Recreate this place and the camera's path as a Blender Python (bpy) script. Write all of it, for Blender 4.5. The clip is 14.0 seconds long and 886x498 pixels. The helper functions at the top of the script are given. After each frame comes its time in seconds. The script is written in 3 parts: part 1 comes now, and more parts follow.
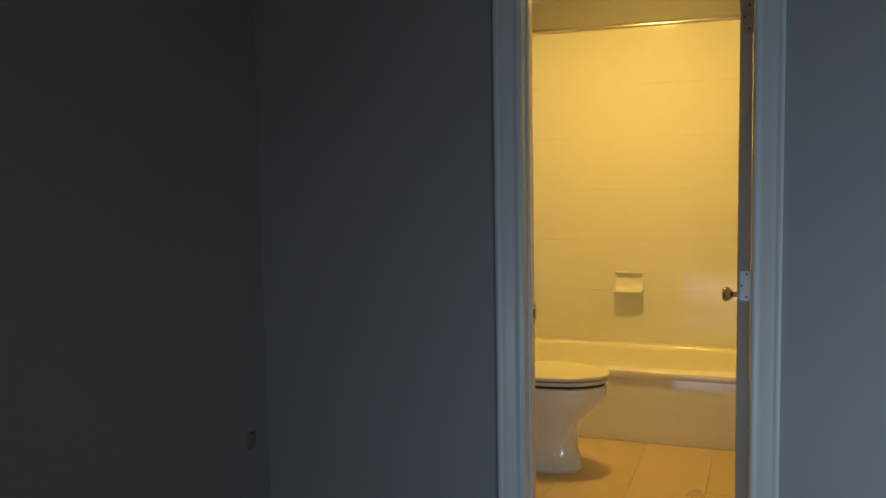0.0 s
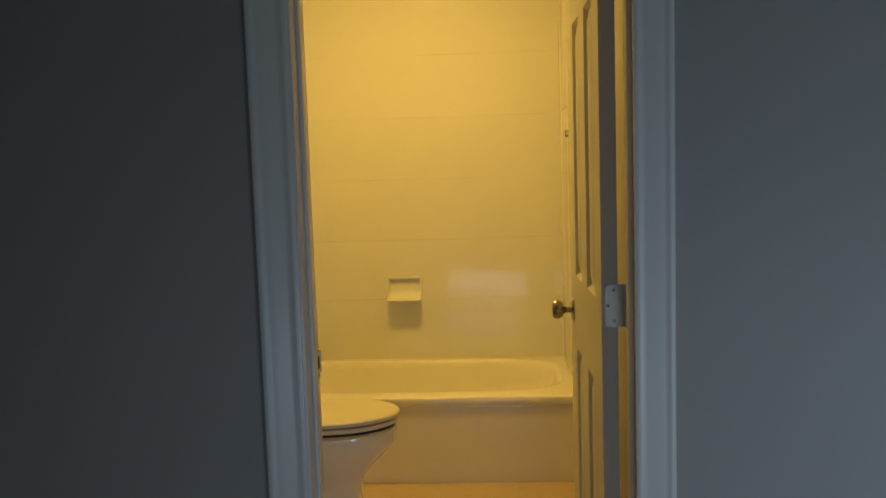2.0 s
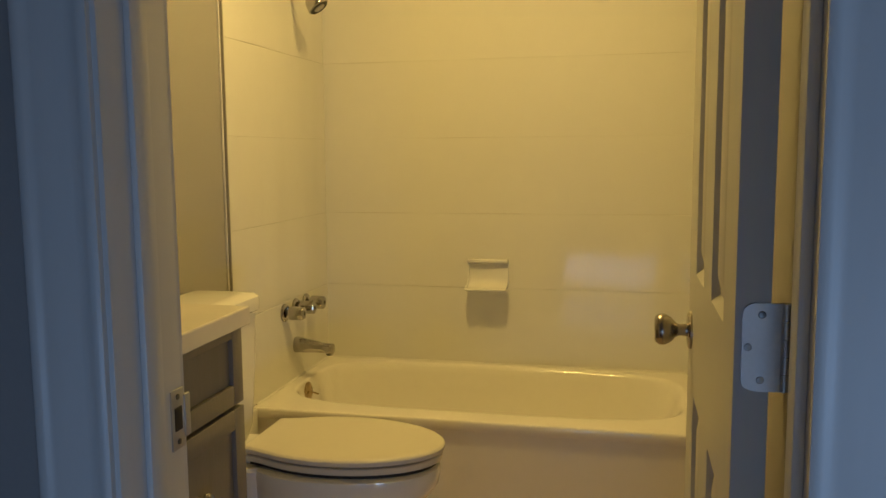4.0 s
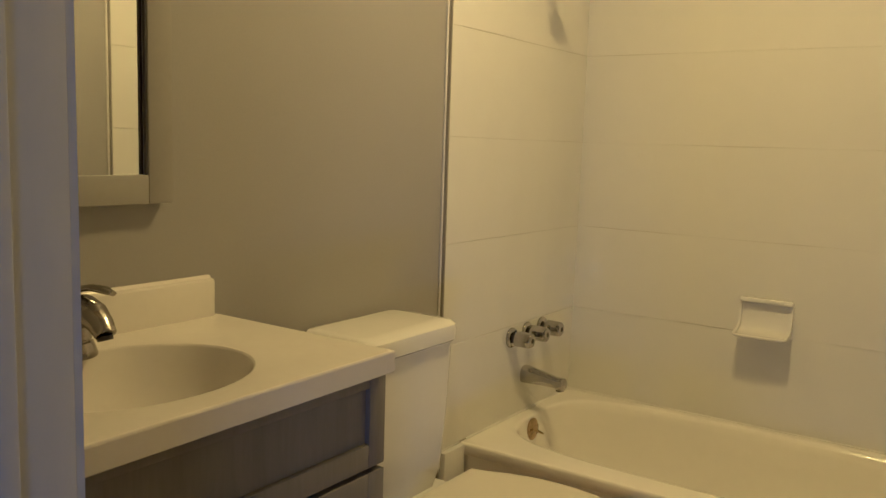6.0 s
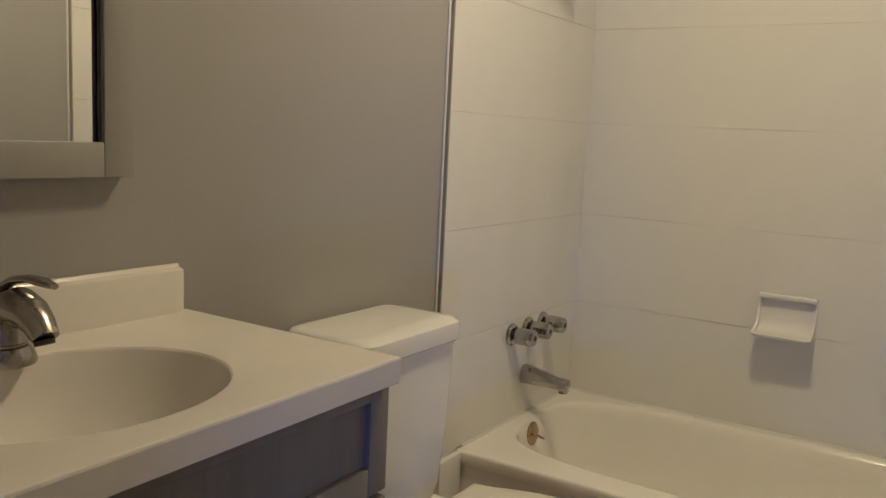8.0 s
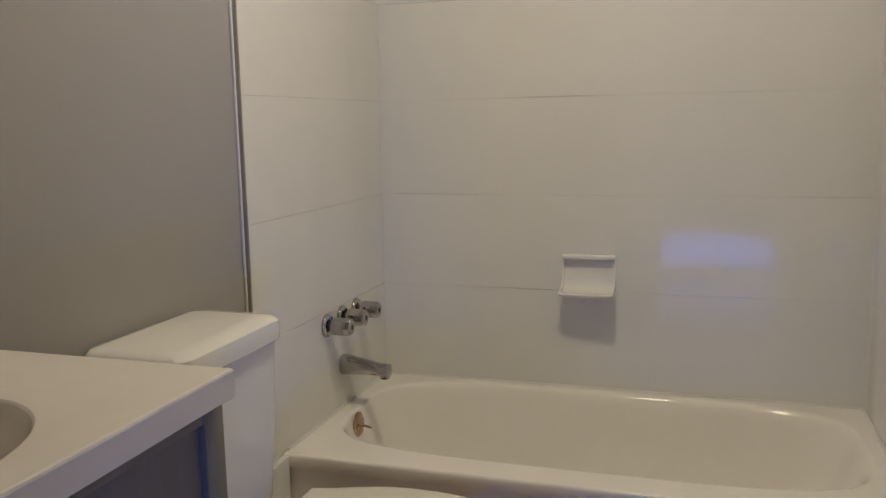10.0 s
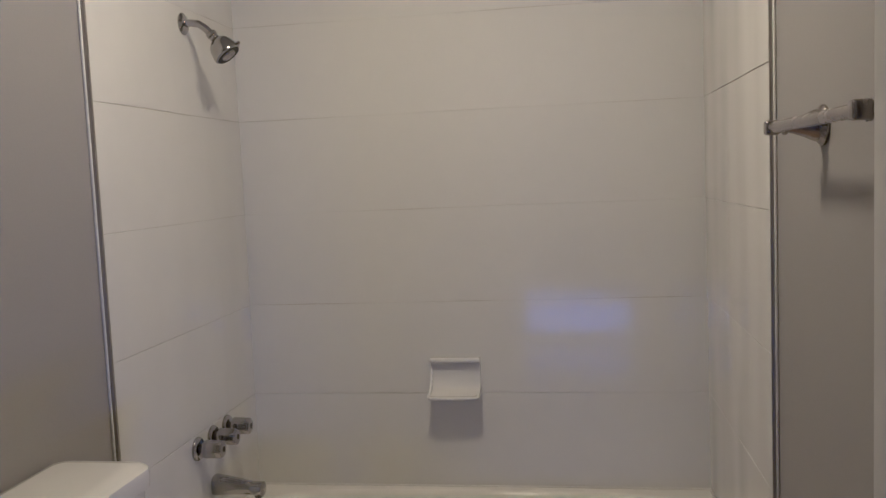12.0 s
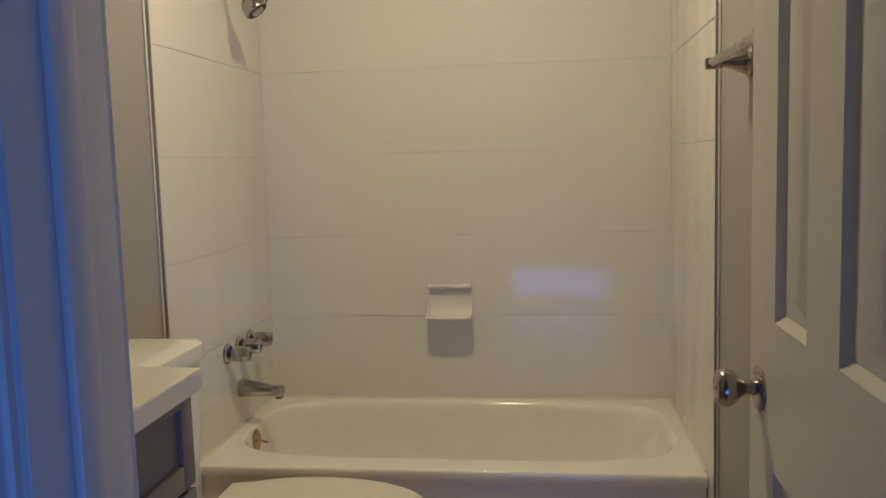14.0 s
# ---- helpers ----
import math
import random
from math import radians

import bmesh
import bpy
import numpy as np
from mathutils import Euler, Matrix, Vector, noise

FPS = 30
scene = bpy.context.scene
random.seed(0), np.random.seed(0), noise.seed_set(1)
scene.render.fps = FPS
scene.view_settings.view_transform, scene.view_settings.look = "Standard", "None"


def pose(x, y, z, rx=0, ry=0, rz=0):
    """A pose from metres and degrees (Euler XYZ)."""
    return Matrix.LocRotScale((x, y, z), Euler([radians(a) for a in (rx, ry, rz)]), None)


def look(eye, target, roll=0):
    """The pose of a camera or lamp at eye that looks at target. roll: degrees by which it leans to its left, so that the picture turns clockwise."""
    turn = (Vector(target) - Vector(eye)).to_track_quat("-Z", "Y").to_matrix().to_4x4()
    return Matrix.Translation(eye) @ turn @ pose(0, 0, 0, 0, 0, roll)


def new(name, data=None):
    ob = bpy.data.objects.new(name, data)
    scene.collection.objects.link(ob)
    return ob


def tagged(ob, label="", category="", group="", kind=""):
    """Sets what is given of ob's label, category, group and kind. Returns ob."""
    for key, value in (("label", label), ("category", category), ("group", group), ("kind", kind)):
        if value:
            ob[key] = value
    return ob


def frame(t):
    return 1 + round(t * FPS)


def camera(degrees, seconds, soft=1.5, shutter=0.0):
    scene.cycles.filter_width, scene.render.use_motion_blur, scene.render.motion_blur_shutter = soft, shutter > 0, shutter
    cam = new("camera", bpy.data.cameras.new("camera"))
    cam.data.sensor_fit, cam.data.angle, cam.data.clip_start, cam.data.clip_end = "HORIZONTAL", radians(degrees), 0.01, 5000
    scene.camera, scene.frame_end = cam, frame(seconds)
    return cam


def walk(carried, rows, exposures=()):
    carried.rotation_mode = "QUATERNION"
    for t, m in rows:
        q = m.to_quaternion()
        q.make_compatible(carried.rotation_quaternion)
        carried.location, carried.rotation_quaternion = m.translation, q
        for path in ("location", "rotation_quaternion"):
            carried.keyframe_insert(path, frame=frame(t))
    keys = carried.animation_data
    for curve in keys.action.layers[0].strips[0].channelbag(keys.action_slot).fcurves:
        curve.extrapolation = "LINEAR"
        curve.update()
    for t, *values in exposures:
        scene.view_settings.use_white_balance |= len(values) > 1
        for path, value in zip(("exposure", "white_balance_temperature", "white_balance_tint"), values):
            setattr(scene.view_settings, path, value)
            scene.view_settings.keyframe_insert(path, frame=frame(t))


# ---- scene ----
cam = camera(55.8, 14.0)
PATH = [
    (0, (1.450, -5.082, 1.374), (0.737, -3.220, 1.210), -1.0),
    (0.5, (1.407, -4.940, 1.369), (0.873, -3.022, 1.181), -1.3),
    (1, (1.345, -4.697, 1.368), (0.969, -2.742, 1.175), -1.6),
    (1.5, (1.251, -4.477, 1.340), (0.994, -2.502, 1.154), -1.3),
    (2, (1.144, -4.257, 1.350), (1.033, -2.270, 1.160), -1.8),
    (2.2, (1.133, -4.183, 1.350), (1.039, -2.194, 1.155), -2.2),
    (4.3, (1.331, -3.234, 1.242), (0.716, -1.347, 0.993), -0.3),
    (4.5, (1.372, -3.169, 1.251), (0.62, -1.333, 1.001), -0.3),
    (5, (1.456, -3.026, 1.273), (0.475, -1.302, 1.016), 1.2),
    (5.5, (1.423, -2.936, 1.271), (0.31, -1.296, 1.011), 1.7),
    (6, (1.349, -2.846, 1.283), (0.229, -1.209, 1.033), 1.8),
    (6.5, (1.275, -2.79, 1.274), (0.194, -1.125, 1.025), 2.0),
    (7, (1.226, -2.779, 1.266), (0.159, -1.108, 1.002), 3.0),
    (7.2, (1.213, -2.764, 1.263), (0.141, -1.096, 0.995), 2.9),
    (9.3, (1.067, -2.593, 1.232), (0.105, -0.864, 0.94), 0.9),
    (9.5, (1.058, -2.599, 1.232), (0.207, -0.813, 0.937), 0.4),
    (10, (1.059, -2.629, 1.234), (0.457, -0.746, 0.932), -1.1),
    (10.5, (1.071, -2.645, 1.268), (0.694, -0.7, 0.996), -1.8),
    (11, (1.083, -2.637, 1.319), (0.779, -0.675, 1.076), -2.9),
    (11.5, (1.085, -2.674, 1.359), (0.782, -0.708, 1.144), -3.1),
    (12, (1.091, -2.692, 1.407), (0.79, -0.723, 1.232), -2.5),
    (12.5, (1.111, -2.753, 1.425), (0.82, -0.779, 1.289), -2.5),
    (13, (1.161, -2.864, 1.387), (0.846, -0.895, 1.24), -2.2),
    (13.5, (1.143, -2.970, 1.331), (0.820, -1.006, 1.139), -2.2),
    (14, (1.098, -3.086, 1.272), (0.832, -1.115, 1.061), -1.7),
]
EXPOSURES = [
    (0.0, 0.38, 6450, 10), (0.5, 0.29, 6550, 11), (1.0, 0.10, 6750, 11), (2.2, 0.12, 6750, 9), (4.3, 0.0, 4900, 19), (5.0, 0.0, 4500, 26), (5.5, 0.0, 4500, 27), (6.0, -0.02, 4430, 28), (6.5, -0.07, 4060, 34),
    (7.0, -0.08, 3940, 36), (9.5, -0.11, 3680, 38), (11.0, -0.24, 3640, 40), (12.0, -0.35, 3610, 42), (12.7, -0.37, 3610, 42), (13.3, -0.30, 3640, 39), (14.0, -0.19, 3850, 36),
]
walk(cam, [(t, look(eye, target, roll)) for t, eye, target, roll in PATH], EXPOSURES)

# ---- world and large lights ----
world = bpy.data.worlds.new("sky")
world.use_nodes = True
scene.world = world
sky = world.node_tree.nodes.new("ShaderNodeTexSky")
sky.sky_type = "NISHITA"
sky.sun_disc = False
sky.sun_elevation = radians(35)
sky.sun_rotation = radians(60)
world.node_tree.links.new(sky.outputs[0], world.node_tree.nodes["Background"].inputs[0])
world.node_tree.nodes["Background"].inputs[1].default_value = 0.06

LAMP_STRENGTH = 140.0
LAMP_COLOUR = (1.0, 0.60, 0.105)
# daylight from two low windows added out of view: centre x, width, watts
WINDOWS = ((1.16, 1.30, 2.0), (3.20, 1.36, 12.0))
for wx, wide, watts in WINDOWS:
    day = bpy.data.lights.new("window_daylight", "AREA")
    day.shape = "RECTANGLE"
    day.size, day.size_y = wide - 0.12, 0.30
    day.spread = radians(105)
    day.energy = watts
    day.color = (0.60, 0.80, 1.0)
    new("window_daylight", day).matrix_world = look((wx, -5.66, 0.23), (wx, -3.0, 0.23))


# ---- materials ----
def mat(name, colour, rough=0.5, metal=0.0, vary=0.08, scale=3.0, fine=60.0, bump=0.0, coat=0.0, stretch=(1, 1, 1), rough_vary=0.06,
        piece=0.0, spec=0.5, wave=0.0):
    """A surface with broad and fine variation of its colour, roughness and relief."""
    m = bpy.data.materials.new(name)
    m.use_nodes = True
    n, k = m.node_tree.nodes, m.node_tree.links
    b = n["Principled BSDF"]
    b.inputs["Metallic"].default_value = metal
    b.inputs["Coat Weight"].default_value = coat
    b.inputs["Coat Roughness"].default_value = 0.08
    b.inputs["Specular IOR Level"].default_value = spec
    co = n.new("ShaderNodeTexCoord")
    mp = n.new("ShaderNodeMapping")
    mp.inputs["Scale"].default_value = stretch
    k.new(co.outputs["Object"], mp.inputs["Vector"])
    big, small = n.new("ShaderNodeTexNoise"), n.new("ShaderNodeTexNoise")
    big.inputs["Scale"].default_value, small.inputs["Scale"].default_value = scale, fine
    big.inputs["Detail"].default_value, small.inputs["Detail"].default_value = 4, 3
    for q in (big, small):
        k.new(mp.outputs[0], q.inputs["Vector"])
    mix = n.new("ShaderNodeMath")
    mix.operation = "MULTIPLY_ADD"
    k.new(small.outputs["Fac"], mix.inputs[0])
    mix.inputs[1].default_value = 0.45
    k.new(big.outputs["Fac"], mix.inputs[2])
    last = mix.outputs[0]
    if piece:
        info = n.new("ShaderNodeObjectInfo")
        add = n.new("ShaderNodeMath")
        add.operation = "MULTIPLY_ADD"
        k.new(info.outputs["Random"], add.inputs[0])
        add.inputs[1].default_value = piece
        k.new(last, add.inputs[2])
        last = add.outputs[0]
    rng = n.new("ShaderNodeMapRange")
    rng.inputs["From Min"].default_value, rng.inputs["From Max"].default_value = 0.35, 1.1 + piece
    rng.inputs["To Min"].default_value, rng.inputs["To Max"].default_value = 1 - vary, 1 + vary
    k.new(last, rng.inputs["Value"])
    tone = n.new("ShaderNodeVectorMath")
    tone.operation = "SCALE"
    tone.inputs[0].default_value = colour
    k.new(rng.outputs[0], tone.inputs["Scale"])
    k.new(tone.outputs[0], b.inputs["Base Color"])
    rr = n.new("ShaderNodeMapRange")
    rr.inputs["From Min"].default_value, rr.inputs["From Max"].default_value = 0.3, 0.7
    rr.inputs["To Min"].default_value, rr.inputs["To Max"].default_value = max(0.02, rough - rough_vary), rough + rough_vary
    k.new(big.outputs["Fac"], rr.inputs["Value"])
    k.new(rr.outputs[0], b.inputs["Roughness"])
    if wave:
        wm, wn, wb = n.new("ShaderNodeMapping"), n.new("ShaderNodeTexNoise"), n.new("ShaderNodeBump")
        wm.inputs["Scale"].default_value = (1, 1, 0.22)
        wn.inputs["Scale"].default_value, wn.inputs["Detail"].default_value = 4.5, 0.6
        wb.inputs["Strength"].default_value, wb.inputs["Distance"].default_value = 1.0, wave
        k.new(co.outputs["Object"], wm.inputs["Vector"])
        k.new(wm.outputs[0], wn.inputs["Vector"])
        k.new(wn.outputs["Fac"], wb.inputs["Height"])
        k.new(wb.outputs[0], b.inputs["Normal"])
    elif bump:
        bp = n.new("ShaderNodeBump")
        bp.inputs["Strength"].default_value = 0.5
        bp.inputs["Distance"].default_value = bump
        k.new(last, bp.inputs["Height"])
        k.new(bp.outputs[0], b.inputs["Normal"])
    return m


def glow(name, colour, strength):
    m = bpy.data.materials.new(name)
    m.use_nodes = True
    b = m.node_tree.nodes["Principled BSDF"]
    b.inputs["Base Color"].default_value = (0.8, 0.8, 0.78, 1)
    b.inputs["Emission Color"].default_value = (*colour, 1)
    b.inputs["Emission Strength"].default_value = strength
    return m


PAINT_GREY = mat("grey_wall_paint", (0.355, 0.347, 0.344), 0.55, vary=0.05, scale=1.6, fine=190, bump=0.0008)
PAINT_CEILING = mat("ceiling_paint", (0.70, 0.69, 0.66), 0.8, vary=0.04, scale=2, fine=120, bump=0.0006)
TRIM_WHITE = mat("white_trim_paint", (0.72, 0.72, 0.71), 0.35, vary=0.05, scale=4, fine=70, bump=0.0006, stretch=(1, 1, 0.2))
DOOR_WHITE = mat("white_door_paint", (0.66, 0.655, 0.63), 0.42, vary=0.05, scale=4, fine=90, bump=0.0005, stretch=(1, 1, 0.15))
TILE_WHITE = mat("glazed_white_tile", (0.74, 0.735, 0.70), 0.09, vary=0.035, scale=1.3, fine=14, rough_vary=0.03, piece=0.15, spec=0.15, wave=0.0055)
TILE_SIDE = mat("glazed_white_wavy_tile", (0.74, 0.735, 0.70), 0.09, vary=0.035, scale=1.3, fine=14, rough_vary=0.03, piece=0.15, spec=0.26, wave=0.014)
GROUT = mat("grout", (0.58, 0.55, 0.50), 0.85, vary=0.3, scale=6, fine=80, bump=0.0006)
CAULK = mat("white_caulk", (0.73, 0.725, 0.69), 0.4, vary=0.1, scale=9, fine=60)
ENAMEL = mat("white_tub_enamel", (0.86, 0.84, 0.785), 0.07, vary=0.03, scale=2, fine=30, rough_vary=0.02)
PORCELAIN = mat("white_porcelain", (0.78, 0.775, 0.75), 0.10, vary=0.025, scale=3, fine=40, rough_vary=0.03)
SEAT_WHITE = mat("cream_seat_plastic", (0.70, 0.67, 0.58), 0.35, vary=0.03, scale=3, fine=50)
MARBLE = mat("cultured_marble", (0.77, 0.74, 0.68), 0.22, vary=0.04, scale=5, fine=50, rough_vary=0.04)
CHROME = mat("chrome", (0.43, 0.42, 0.405), 0.04, 1.0, vary=0.06, scale=20, fine=140, rough_vary=0.03)
NICKEL = mat("brushed_nickel", (0.40, 0.375, 0.34), 0.24, 1.0, vary=0.1, scale=30, fine=200)
BRASS = mat("worn_brass", (0.42, 0.32, 0.16), 0.26, 1.0, vary=0.2, scale=25, fine=160)
# near-black for dark parts, and for shade painted into gaps and openings
DARK = mat("dark_and_gap_shade", (0.03, 0.028, 0.025), 0.7, vary=0.2)
STEEL = mat("painted_steel", (0.55, 0.55, 0.55), 0.38, 0.6, vary=0.12, scale=25, fine=180)
CABINET = mat("grey_cabinet_paint", (0.205, 0.195, 0.185), 0.5, vary=0.16, scale=9, fine=60, bump=0.0008, stretch=(3.5, 3.5, 0.35))
FRAME_GREY = mat("grey_frame_paint", (0.34, 0.33, 0.31), 0.45, vary=0.06, scale=5, fine=70)
TRIM_METAL = mat("polished_metal_edge", (0.72, 0.70, 0.66), 0.22, 1.0, vary=0.08, scale=8, fine=90)
ALU = mat("satin_metal_edge", (0.34, 0.33, 0.31), 0.38, 0.8, vary=0.12, scale=8, fine=90)
FLOOR_TILE = mat("tan_floor_tile", (0.60, 0.47, 0.33), 0.32, vary=0.12, scale=3.5, fine=40, bump=0.00015, piece=0.25, stretch=(1, 0.5, 1))
BED_FLOOR = mat("brown_plank_floor", (0.24, 0.17, 0.115), 0.13, vary=0.25, scale=3, fine=40, rough_vary=0.03, stretch=(6, 0.6, 1))
DIFFUSER = glow("lit_lamp_glass", LAMP_COLOUR, LAMP_STRENGTH)
MIRROR = mat("mirror_silver", (0.86, 0.87, 0.86), 0.012, 1.0, vary=0.01, rough_vary=0.004)
SCREW = mat("screw_steel", (0.22, 0.22, 0.22), 0.35, 0.9, vary=0.15, scale=40, fine=200)
SEAL = mat("dark_mirror_edge", (0.05, 0.045, 0.04), 0.4, vary=0.2)

GLASS = bpy.data.materials.new("window_glass")
GLASS.use_nodes = True
gb = GLASS.node_tree.nodes["Principled BSDF"]
gb.inputs["Transmission Weight"].default_value = 1.0
gb.inputs["Roughness"].default_value = 0.0
gb.inputs["IOR"].default_value = 1.45

# ---- mesh tools ----
BASE = {}


def thing(name, at, label, category, group="", kind=""):
    ob = new(name)
    ob.location = at
    ob.empty_display_size = 0.1
    BASE[ob] = Vector(at)
    return tagged(ob, label, category, group, kind)


def smooth(me, angle=42):
    me.set_sharp_from_angle(angle=radians(angle))


def part(name, bm, material, parent, label=""):
    """Links a bmesh, drawn in the world's metres, as one part under a thing, a part or a piece of the setting."""
    base = BASE[parent]
    bmesh.ops.translate(bm, verts=bm.verts, vec=-base)
    me = bpy.data.meshes.new(name)
    bm.to_mesh(me)
    bm.free()
    me.materials.append(material)
    smooth(me)
    ob = new(name, me)
    ob.parent = parent
    BASE[ob] = base
    return tagged(ob, label)


def solid(name, bm, material, label, category, kind="structure", group=""):
    """Links a bmesh as one top-level mesh."""
    me = bpy.data.meshes.new(name)
    bm.to_mesh(me)
    bm.free()
    me.materials.append(material)
    smooth(me)
    ob = new(name, me)
    BASE[ob] = Vector((0, 0, 0))
    return tagged(ob, label, category, group, kind)


def box(x0, y0, z0, x1, y1, z1, bevel=0.0, seg=2, bm=None):
    """A box between two corners, with rounded edges; joined to bm where one is given."""
    own = bmesh.new()
    bmesh.ops.create_cube(own, size=1)
    for v in own.verts:
        v.co = Vector(((x0 + x1) / 2 + v.co.x * (x1 - x0), (y0 + y1) / 2 + v.co.y * (y1 - y0), (z0 + z1) / 2 + v.co.z * (z1 - z0)))
    if bevel:
        bmesh.ops.bevel(own, geom=own.edges[:], offset=bevel, segments=seg, profile=0.5, affect="EDGES")
    if bm is None:
        return own
    join(bm, own)
    return bm


def join(bm, other):
    me = bpy.data.meshes.new("joined")
    other.to_mesh(me)
    other.free()
    bm.from_mesh(me)
    bpy.data.meshes.remove(me)
    return bm


def loft(rings, close_start=True, close_end=True):
    """A skin over rings of points, all with the same count."""
    bm = bmesh.new()
    rows = [[bm.verts.new(p) for p in r] for r in rings]
    n = len(rows[0])
    for a, b in zip(rows, rows[1:]):
        for i in range(n):
            j = (i + 1) % n
            bm.faces.new((a[i], a[j], b[j], b[i]))
    if close_start:
        bm.faces.new(rows[0][::-1])
    if close_end:
        bm.faces.new(rows[-1])
    bmesh.ops.recalc_face_normals(bm, faces=bm.faces[:])
    for f in bm.faces:
        f.smooth = len(f.verts) < 5
    return bm


def turned(profile, at, axis, n=32):
    """A turned solid: (distance along the axis, radius) pairs from a point."""
    axis = Vector(axis).normalized()
    side = axis.orthogonal().normalized()
    other = axis.cross(side)
    at = Vector(at)
    return loft([[at + axis * d + (side * math.cos(2 * math.pi * i / n) + other * math.sin(2 * math.pi * i / n)) * max(r, 0.0004)
                  for i in range(n)] for d, r in profile])


def swept(points, radii, n=20, flat=1.0):
    """A tube along points; flat presses it in height."""
    pts = [Vector(p) for p in points]
    rings = []
    for i, p in enumerate(pts):
        way = (pts[min(i + 1, len(pts) - 1)] - pts[max(i - 1, 0)]).normalized()
        side = way.cross(Vector((0, 0, 1)))
        side = side.normalized() if side.length > 0.01 else Vector((1, 0, 0))
        up = side.cross(way).normalized()
        r = radii[i] if isinstance(radii, (list, tuple)) else radii
        rings.append([p + side * math.cos(2 * math.pi * k / n) * r + up * math.sin(2 * math.pi * k / n) * r * flat for k in range(n)])
    return loft(rings)


def oval(cx, cy, z, rx0, rx1, ry, n=64, power=2.0):
    """A ring with different reach towards -x and +x; power 2 is an ellipse, more is squarer."""
    out = []
    for i in range(n):
        a = 2 * math.pi * i / n
        c, s = math.cos(a), math.sin(a)
        k = 1 / (abs(c) ** power + abs(s) ** power) ** (1 / power)
        out.append((cx + c * k * (rx1 if c > 0 else rx0), cy + s * k * ry, z))
    return out


def rounded(x0, y0, x1, y1, z, r, n=8):
    """A rectangle's ring with round corners."""
    out = []
    for cx, cy, a0 in ((x1 - r, y1 - r, 0), (x0 + r, y1 - r, 90), (x0 + r, y0 + r, 180), (x1 - r, y0 + r, 270)):
        for i in range(n + 1):
            a = radians(a0 + 90 * i / n)
            out.append((cx + r * math.cos(a), cy + r * math.sin(a), z))
    return out


# ---- the setting: walls, floors, ceiling ----
W = 1.52            # width of the bathroom
DOOR_IN, DOOR_OUT = -2.490, -2.615
JAMB_L, JAMB_R, HEAD = 0.768, 1.432, 2.045
BED_L, BED_R, BED_B = -0.165, 4.2, -5.70
CEIL = 2.44
TILE_L, TILE_R = 0.010, 1.510
TILE_END, TILE_END_R = -0.878, -0.851

wall_north = solid("wall_north", box(-0.12, 0.008, 0, W + 0.12, 0.12, CEIL), PAINT_GREY, "grey painted wall behind the white bath tiles", "wall")
wall_west = solid("wall_west", box(-0.12, DOOR_IN, 0, 0, 0.008, CEIL), PAINT_GREY, "plain light grey painted bathroom wall", "wall")
wall_east = solid("wall_east", box(W, DOOR_IN, 0, W + 0.12, 0.008, CEIL), PAINT_GREY, "plain light grey painted bathroom wall", "wall")
south = box(BED_L, DOOR_OUT, 0, JAMB_L - 0.019, DOOR_IN, CEIL)
box(JAMB_R + 0.019, DOOR_OUT, 0, BED_R, DOOR_IN, CEIL, bm=south)
box(JAMB_L - 0.019, DOOR_OUT, HEAD + 0.019, JAMB_R + 0.019, DOOR_IN, CEIL, bm=south)
wall_south = solid("wall_south", south, PAINT_GREY, "grey painted wall with the bathroom doorway", "wall")
solid("wall_bedroom_west", box(BED_L - 0.12, BED_B, 0, BED_L, DOOR_IN, CEIL), PAINT_GREY, "plain dim grey painted bedroom wall", "wall")
solid("wall_bedroom_east", box(BED_R, BED_B, 0, BED_R + 0.12, DOOR_IN, CEIL), PAINT_GREY, "plain grey painted bedroom wall", "wall")
SILL, LINTEL = 0.02, 0.44
back = bmesh.new()
x = BED_L - 0.12
for wx, wide, _ in WINDOWS:
    box(x, BED_B - 0.14, 0, wx - wide / 2, BED_B, CEIL, bm=back)
    box(wx - wide / 2, BED_B - 0.14, LINTEL, wx + wide / 2, BED_B, CEIL, bm=back)
    box(wx - wide / 2, BED_B - 0.14, 0, wx + wide / 2, BED_B, SILL, bm=back)
    x = wx + wide / 2
box(x, BED_B - 0.14, 0, BED_R + 0.12, BED_B, CEIL, bm=back)
solid("wall_bedroom_south", back, PAINT_GREY, "unseen grey painted bedroom wall with two added low windows", "wall")
solid("ceiling", box(BED_L - 0.12, BED_B - 0.14, CEIL, BED_R + 0.12, 0.12, CEIL + 0.1), PAINT_CEILING, "flat off-white painted ceiling", "ceiling")
floor_bath = solid("floor", box(0, DOOR_OUT, -0.10, W, 0.008, -0.0022), GROUT, "tan tiled bathroom floor with thin joints", "floor")
solid("floor_bedroom", box(BED_L - 0.12, BED_B - 0.14, -0.10, BED_R + 0.12, DOOR_OUT, 0.0), BED_FLOOR, "brown wood plank bedroom floor", "floor")
solid("ground", box(-60, -120, -0.35, 60, BED_B - 0.14, -0.12), mat("lawn", (0.07, 0.10, 0.04), 0.9, vary=0.3, scale=1, fine=20),
      "green lawn outside the bedroom window", "ground")

